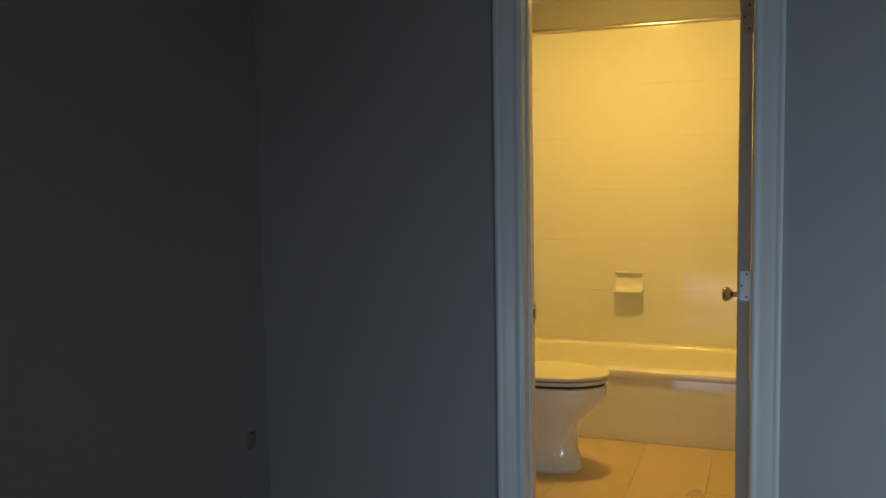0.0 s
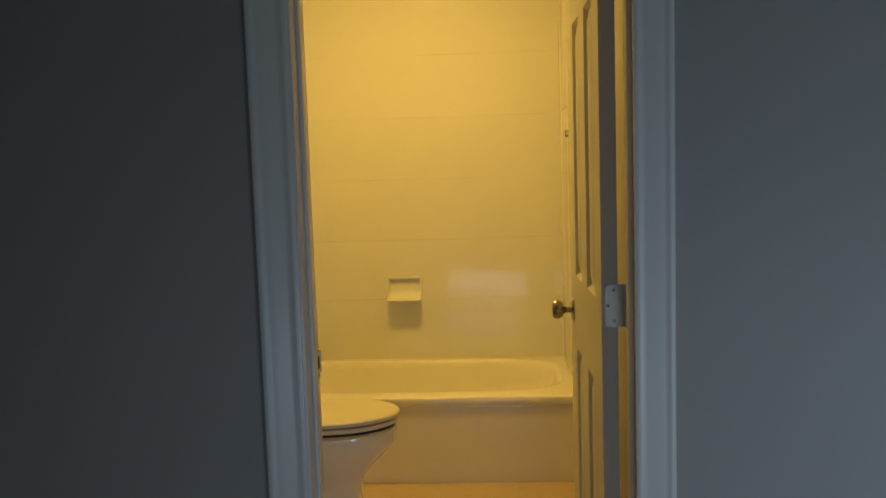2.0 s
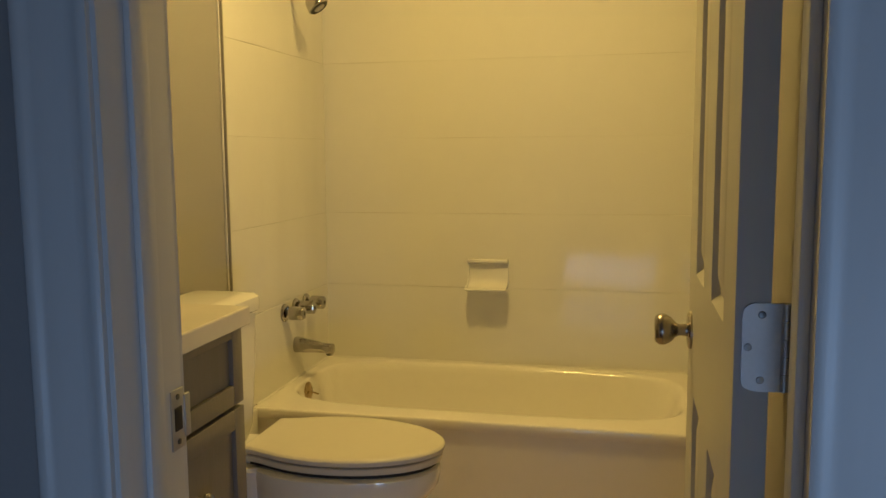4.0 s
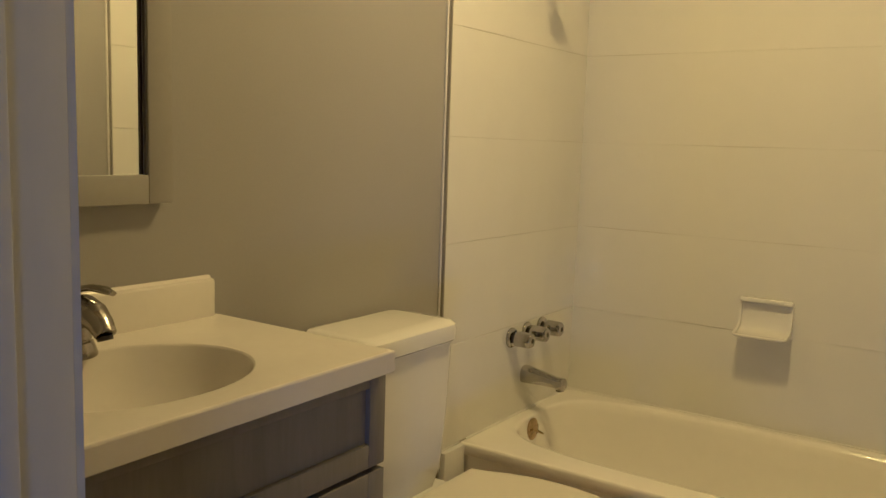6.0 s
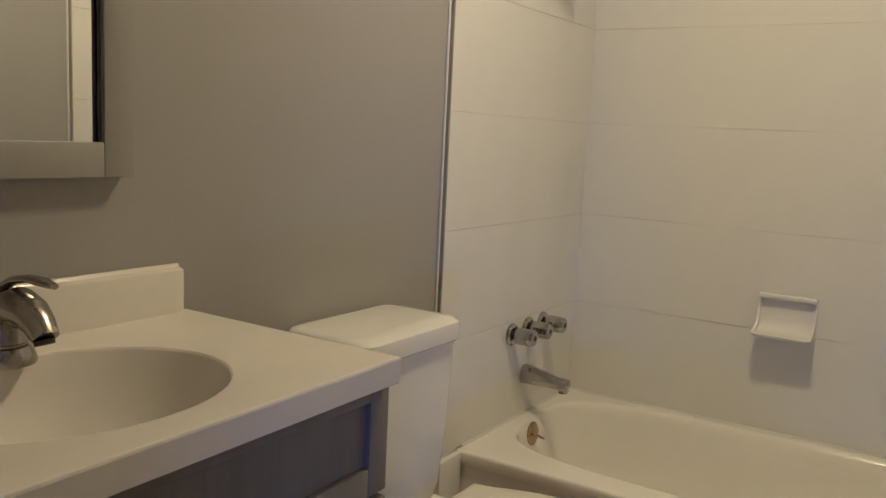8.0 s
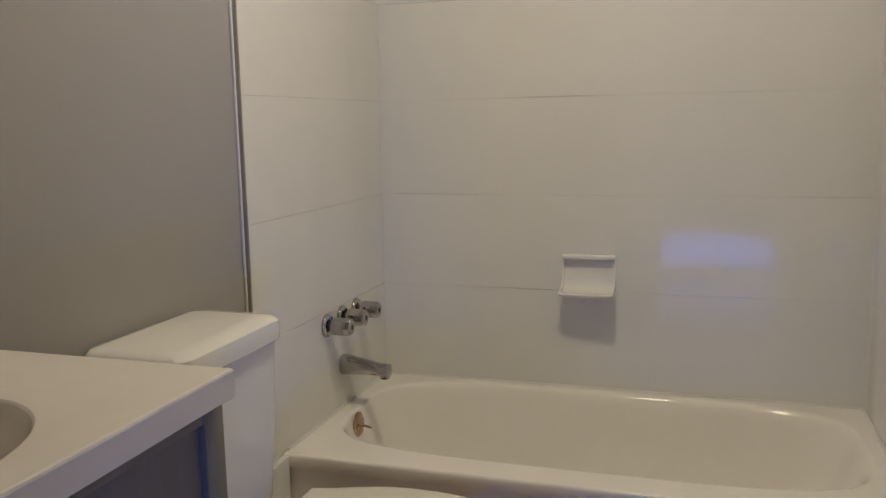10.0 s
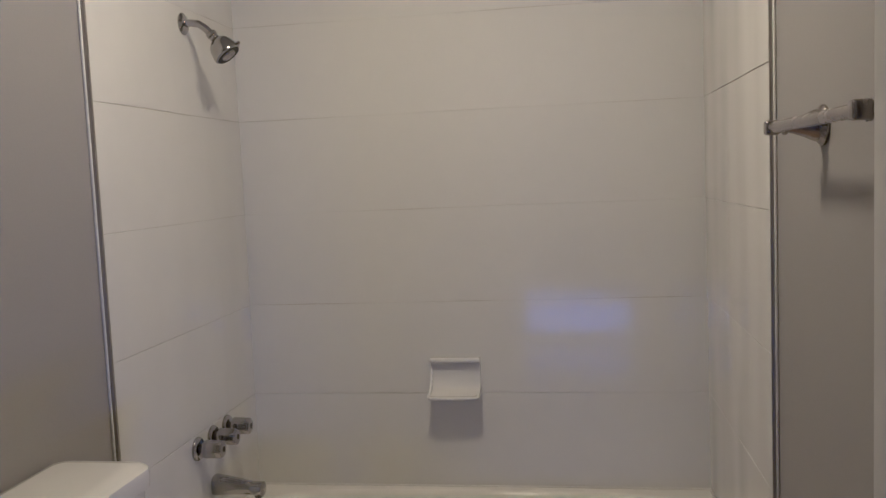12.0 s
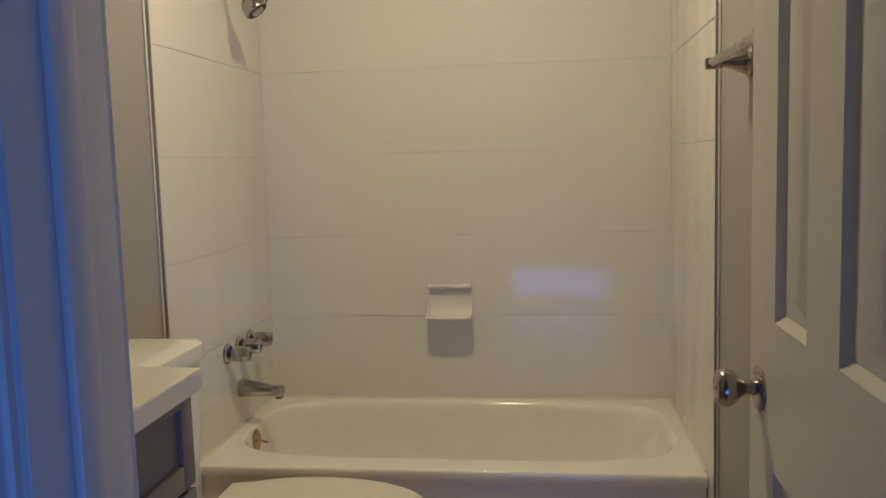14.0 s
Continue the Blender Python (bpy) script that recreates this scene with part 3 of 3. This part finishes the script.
tank = [rounded(0.030, TK0 + 0.03, 0.185, TK1 - 0.03, 0.410, 0.03), rounded(0.020, TK0 + 0.018, 0.198, TK1 - 0.018, 0.46, 0.03),
        rounded(0.015, TK0 + 0.012, 0.208, TK1 - 0.010, 0.62, 0.03), rounded(0.012, TK0 + 0.008, 0.214, TK1 - 0.006, 0.797, 0.03)]
tk = part("tank", loft(tank), PORCELAIN, toilet)
lidr = [rounded(0.010, TK0 + 0.006, 0.222, TK1 - 0.004, 0.796, 0.034), rounded(0.008, TK0, 0.227, TK1, 0.800, 0.040), rounded(0.008, TK0, 0.229, TK1, 0.826, 0.040),
        rounded(0.010, TK0 + 0.003, 0.226, TK1 - 0.003, 0.838, 0.036), rounded(0.016, TK0 + 0.012, 0.212, TK1 - 0.012, 0.846, 0.03),
        rounded(0.030, TK0 + 0.035, 0.185, TK1 - 0.035, 0.849, 0.02)]
part("tank_lid", loft(lidr), PORCELAIN, toilet)

# ---- vanity ----
VY0, VY1 = -2.4875, -1.694
VF = 0.447
van = thing("vanity_cabinet", (0.22, -2.08, 0.0), "grey shaker vanity cabinet with drawers and a door", "cabinet")
part("body", box(0.003, VY0, 0.10, 0.427, VY1, 0.7, 0.0015), CABINET, van)
rim = box(0.003, VY0, 0.7, 0.02, VY1, 0.879)
box(0.409, VY0, 0.7, 0.427, VY1, 0.879, bm=rim)
box(0.02, VY0, 0.7, 0.409, VY0 + 0.018, 0.879, bm=rim)
box(0.02, VY1 - 0.018, 0.7, 0.409, VY1, 0.879, bm=rim)
part("upper_body", rim, CABINET, van)
part("toe_kick", box(0.003, VY0 + 0.01, 0.0, 0.37, VY1 - 0.01, 0.10), CABINET, van)


def shaker(name, y0, y1, z0, z1, rail, head=0.044):
    """A framed front: two stiles, two rails with a soft inner edge, and a sunk panel."""
    f = part(name, box(0.428, y0 + rail - 0.004, z0 + rail - 0.004, 0.437, y1 - rail + 0.004, z1 - head + 0.004), CABINET, van)
    for a in ((y0, y0 + rail, z0, z1), (y1 - rail, y1, z0, z1)):
        part("stile", box(0.428, a[0], a[2], VF, a[1], a[3], 0.0022), CABINET, f)
    for a in ((z0, z0 + rail), (z1 - head, z1)):
        part("rail", box(0.428, y0 + rail, a[0], VF, y1 - rail, a[1], 0.0022), CABINET, f)
    return f


shaker("false_front", VY0 + 0.003, VY1 - 0.001, 0.7065, 0.877, 0.044, 0.024)
fronts = [shaker("drawer_front", -2.081, VY1 - 0.001, 0.418, 0.697, 0.044), shaker("drawer_front", -2.081, VY1 - 0.001, 0.125, 0.410, 0.044)]
dl = shaker("cabinet_door", VY0 + 0.003, -2.087, 0.125, 0.697, 0.044)
for f, y, z in ((fronts[0], -1.889, 0.558), (fronts[1], -1.889, 0.268), (dl, -2.11, 0.62)):
    x = 0.437 if f is not dl else VF
    part("cabinet_knob", turned([(0, 0.007), (0.010, 0.006), (0.016, 0.013), (0.022, 0.0155), (0.027, 0.013), (0.029, 0.006)], (x, y, z), (1, 0, 0), 24), CHROME, f, "small chrome cabinet knob")

top = thing("washbasin", (0.24, -2.08, 0.876), "cream cultured marble washbasin top with an oval bowl", "sink")
CX0, CX1, CY0, CY1, CZ = 0.003, 0.473, -2.488, -1.704, 0.9205
BX, BY, RX, RY = 0.255, -2.088, 0.168, 0.207
M = 128


def basin_ring(k, z):
    return [(BX + math.cos(2 * math.pi * i / M) * RX * k, BY + math.sin(2 * math.pi * i / M) * RY * k, z) for i in range(M)]


def slab_ring(inset, z):
    out = []
    for i in range(M):
        a = 2 * math.pi * i / M
        c, s = math.cos(a), math.sin(a)
        tx = ((CX1 - inset - BX) if c > 0 else (CX0 + inset - BX)) / c if abs(c) > 1e-6 else 1e9
        ty = ((CY1 - inset - BY) if s > 0 else (CY0 + inset - BY)) / s if abs(s) > 1e-6 else 1e9
        k = min(tx, ty)
        out.append([BX + c * k, BY + s * k, z])
    for qx, qy in ((CX0 + inset, CY0 + inset), (CX0 + inset, CY1 - inset), (CX1 - inset, CY0 + inset), (CX1 - inset, CY1 - inset)):
        near = min(out, key=lambda p: (p[0] - qx) ** 2 + (p[1] - qy) ** 2)
        near[0], near[1] = qx, qy
    for p in out:
        if p[0] > BX:
            p[0] += 0.015 * (CY1 - p[1]) * (p[0] - BX) / (CX1 - BX)
    return out


part("slab", loft([basin_ring(1.10, 0.8805), slab_ring(0.002, 0.8805), slab_ring(0.0, 0.8825), slab_ring(0.0, CZ - 0.004), slab_ring(0.0012, CZ - 0.0012), slab_ring(0.004, CZ),
                   basin_ring(1.03, CZ), basin_ring(1.0, CZ - 0.001), basin_ring(0.985, CZ - 0.004)], False, False), MARBLE, top).data.set_sharp_from_angle(angle=radians(14))
part("basin", loft([basin_ring(k, CZ - d) for k, d in ((0.985, 0.004), (0.965, 0.012), (0.92, 0.035), (0.84, 0.07), (0.72, 0.105), (0.55, 0.13), (0.33, 0.142), (0.12, 0.146), (0.05, 0.148))], False, True), MARBLE, top)
part("drain", turned([(0, 0.023), (0.003, 0.021), (0.004, 0.010), (0.002, 0)], (BX, BY, CZ - 0.148), (0, 0, 1)), CHROME, top)
splash = [(0.002, CZ - 0.002), (0.024, CZ - 0.002), (0.024, 0.990), (0.0225, 0.9945), (0.0185, 0.9965), (0.0125, 0.9975), (0.0105, 1.0015), (0.008, 1.003), (0.002, 1.003)]
part("backsplash", loft([[(q[0], y, q[1]) for q in splash] for y in (CY0, -1.7255)]), MARBLE, top)

# basin tap
tap = thing("basin_faucet", (0.095, BY, CZ), "brushed nickel single lever basin faucet", "faucet")
FX = 0.100
part("base", turned([(0, 0.042), (0.004, 0.043), (0.016, 0.039), (0.024, 0.036), (0.0255, 0.031), (0.028, 0.031), (0.030, 0.034), (0.060, 0.030), (0.085, 0.028),
                     (0.096, 0.024), (0.100, 0.012), (0.101, 0)], (FX, BY, CZ), (0, 0, 1), 40), NICKEL, tap)
part("spout", swept([(FX, BY, CZ + 0.050), (FX + 0.016, BY, CZ + 0.073), (FX + 0.042, BY, CZ + 0.082), (FX + 0.068, BY, CZ + 0.077), (FX + 0.088, BY, CZ + 0.064), (FX + 0.100, BY, CZ + 0.050)],
                    [0.030, 0.030, 0.028, 0.024, 0.020, 0.017], 24, 0.9), NICKEL, tap)
part("aerator", turned([(0, 0.013), (0.006, 0.012)], (FX + 0.096, BY, CZ + 0.047), (0.35, 0, -1), 20), DARK, tap)
part("lever", swept([(FX - 0.004, BY, CZ + 0.090), (FX + 0.006, BY, CZ + 0.102), (FX + 0.032, BY, CZ + 0.115), (FX + 0.064, BY, CZ + 0.121), (FX + 0.098, BY, CZ + 0.121), (FX + 0.120, BY, CZ + 0.118)],
                    [0.011, 0.010, 0.009, 0.009, 0.010, 0.006], 18, 0.6), NICKEL, tap)

# ---- mirror over the vanity ----
MY0, MY1, MZ0, MZ1, MW = -2.338, -1.830, 1.156, 1.92, 0.053
mir = thing("wall_mirror", (0.0, -2.084, MZ0), "wall mirror in a flat grey painted frame", "mirror")
for a in ((MY0, MY0 + MW, MZ0, MZ1), (MY1 - MW, MY1, MZ0, MZ1)):
    part("frame_stile", box(0.001, a[0], a[2], 0.032, a[1], a[3], 0.0025), FRAME_GREY, mir)
for a in ((MZ0, MZ0 + MW), (MZ1 - MW, MZ1)):
    part("frame_rail", box(0.001, MY0 + MW, a[0], 0.032, MY1 - MW, a[1], 0.0025), FRAME_GREY, mir)
glass = box(0.001, MY0 + MW, MZ0 + MW, 0.023, MY1 - MW, MZ1 - MW)
for v in glass.verts:
    if v.co.x > 0.01:
        v.co.x -= 0.021 * (v.co.y - (MY0 + MY1) / 2)
part("mirror_glass", glass, MIRROR, mir, "clear silvered mirror glass")
for a in ((MY0 + MW, MY0 + MW + 0.004), (MY1 - MW - 0.004, MY1 - MW)):
    part("dark_lip", box(0.023, a[0], MZ0 + MW, 0.030, a[1], MZ1 - MW), SEAL, mir)

# ---- towel bar ----
bar = thing("towel_bar", (W, -1.40, 1.465), "brushed nickel towel bar on the grey wall", "towel bar")
BXX, BZ = 1.440, 1.464
for y, s in ((-1.190, 1), (-1.595, -1)):
    p = part("post", turned([(0, 0.034), (0.005, 0.035), (0.009, 0.031), (0.012, 0.027), (0.018, 0.026), (0.032, 0.019), (0.050, 0.0125), (0.058, 0.0105), (0.062, 0.014), (0.066, 0.014), (0.069, 0.010), (0.080, 0.010)], (W, y, BZ), (-1, 0, 0)), NICKEL, bar)
    y0, y1 = sorted((y + s * 0.008, y + s * 0.030))
    part("end_cap", box(BXX - 0.0125, y0, BZ - 0.0125, BXX + 0.0125, y1, BZ + 0.0125, 0.005, 3), NICKEL, p)
part("rail", turned([(0, 0.0095), (0.425, 0.0095)], (BXX, -1.605, BZ), (0, 1, 0), 24), NICKEL, bar)

# ---- ceiling lamp ----
LX, LY = 0.768, -1.1
lamp = thing("ceiling_light", (LX, LY, CEIL), "round flush ceiling light with a lit glass dome", "ceiling light")
part("lamp_base", turned([(0, 0.135), (0.018, 0.135), (0.024, 0.128)], (LX, LY, CEIL), (0, 0, -1), 40), NICKEL, lamp)
part("glass_dome", turned([(0.0245, 0.112), (0.036, 0.114), (0.050, 0.104), (0.062, 0.082), (0.070, 0.048), (0.073, 0.0)], (LX, LY, CEIL), (0, 0, -1), 40), DIFFUSER, lamp, "warm lit frosted glass dome")

# ---- wall outlet in the bedroom ----
out = thing("wall_outlet", (BED_L, -2.72, 0.50), "dull brown wall outlet plate on the bedroom wall", "outlet")
part("cover_plate", box(BED_L, -2.742, 0.476, BED_L + 0.006, -2.700, 0.530, 0.002), mat("brown_plastic", (0.22, 0.20, 0.19), 0.4), out)

# ---- tile edges ----
TOP_Z = 2.246
for name, x0, x1, c0, c1, end in (("west", 0.0005, 0.0125, 0.0005, 0.006, TILE_END), ("east", W - 0.0125, W - 0.0005, W - 0.006, W - 0.0005, TILE_END_R)):
    solid("trim_" + name, box(x0, end - 0.008, 0.0, x1, end, TOP_Z + 0.012, 0.0012), ALU, "thin satin metal edge of the bath tiles", "trim")
    solid("caulk_" + name, box(c0, end - 0.0155, 0.0, c1, end - 0.0083, TOP_Z + 0.012, 0.002), CAULK, "white caulk bead along the tile edge", "trim")
    solid("trim_top_" + name, box(x0, end, TOP_Z + 0.001, x1 + (0.003 if x0 < 1 else 0), -0.0165, TOP_Z + 0.026, 0.003), ALU, "satin metal edge along the top of the tiles", "trim")
solid("trim_north", box(0.0155, -0.018, TOP_Z + 0.001, W - 0.0155, 0.0075, TOP_Z + 0.026, 0.010, 5), TRIM_METAL, "satin metal edge along the top of the tiles", "trim")

# ---- wall and floor tiles ----
LINES = [TUB_Z + 0.002, 0.692, 0.9955, 1.3030, 1.6130, 1.9200, TOP_Z]
GAP = 0.0008
# how far each line of the back wall stands out: the wall leans in a little towards the tub
LEAN = [0.0185, 0.0122, 0.0061, 0.0, 0.0003, 0.0, 0.0095]
bed = loft([[(0.004, 0.0078, z), (0.004, 0.0008 - o, z), (W - 0.004, 0.0008 - o, z), (W - 0.004, 0.0078, z)] for z, o in zip(LINES, LEAN)])
part("grout_bed", bed, GROUT, wall_north)
part("grout_bed", box(0.0005, TILE_END + 0.001, 0.0, 0.0082, 0.002, TOP_Z), GROUT, wall_west)
part("grout_bed", box(W - 0.0082, TILE_END_R + 0.001, 0.0, W - 0.0005, 0.002, TOP_Z), GROUT, wall_east)


def wall_tile(parent, a, b, z0, z1, wall, foot, head):
    """One long tile with softly uneven edges; foot and head: how far its lower and upper edge stand out."""
    steps = max(2, int((b - a) / 0.06))
    seed = random.uniform(0, 50)
    e = 0.0009
    rings = []
    for i in range(steps + 1):
        u = a + (b - a) * i / steps
        lo, hi = (0.0006 * noise.noise((u * 5, seed, k)) for k in (0.3, 7.7))
        g0, g1 = (max(0.00003, 0.00012 + 0.0028 * noise.noise((u * 2.6, seed, k))) for k in (3.1, 5.9))
        pts = [(-0.006, z0 + g0), (foot + lo - e, z0 + g0), (foot + lo, z0 + g0 + e), (head + hi, z1 - g1 - e), (head + hi - e, z1 - g1), (-0.006, z1 - g1)]
        if wall == "north":
            rings.append([(u, -0.001 - d, z) for d, z in pts])
        elif wall == "west":
            rings.append([(TILE_L + d, u, z) for d, z in pts])
        else:
            rings.append([(TILE_R - d, u, z) for d, z in pts])
    part("wall_tile", loft(rings), TILE_WHITE if wall == "north" else TILE_SIDE, parent)


for i in range(6):
    z0, z1 = LINES[i], LINES[i + 1]
    lip = random.uniform(-0.0010, 0.0010)
    wall_tile(wall_north, TILE_L - 0.002, TILE_R + 0.002, z0, z1, "north", LEAN[i] + lip, LEAN[i + 1] - lip)
    for w, p, end in (("west", wall_west, TILE_END), ("east", wall_east, TILE_END_R)):
        lip = random.uniform(-0.0010, 0.0010)
        wall_tile(p, end + 0.0005, 0.0015, z0, z1, w, lip, -lip)
wall_tile(wall_west, TILE_END + 0.0005, TUB_F - 0.001, 0.0, LINES[0], "west", 0, 0)
wall_tile(wall_east, TILE_END_R + 0.0005, TUB_F - 0.001, 0.0, LINES[0], "east", 0, 0)

xs = [0.0, 0.259, 0.584, 0.909, 1.234, W]
for i, (x0, x1) in enumerate(zip(xs, xs[1:])):
    ylines = [DOOR_OUT, -2.24 if i % 2 else -1.92, -1.59 if i % 2 else -1.27, TUB_F + 0.06] if i % 2 else [DOOR_OUT, -2.03, -1.38, TUB_F + 0.06]
    for y0, y1 in zip(ylines, ylines[1:]):
        part("floor_tile", box(x0 + 0.0013, y0 + 0.0013, -0.008, x1 - 0.0013, y1 - 0.0013, random.uniform(-0.0004, 0.0004), 0.0012, 1), FLOOR_TILE, floor_bath)
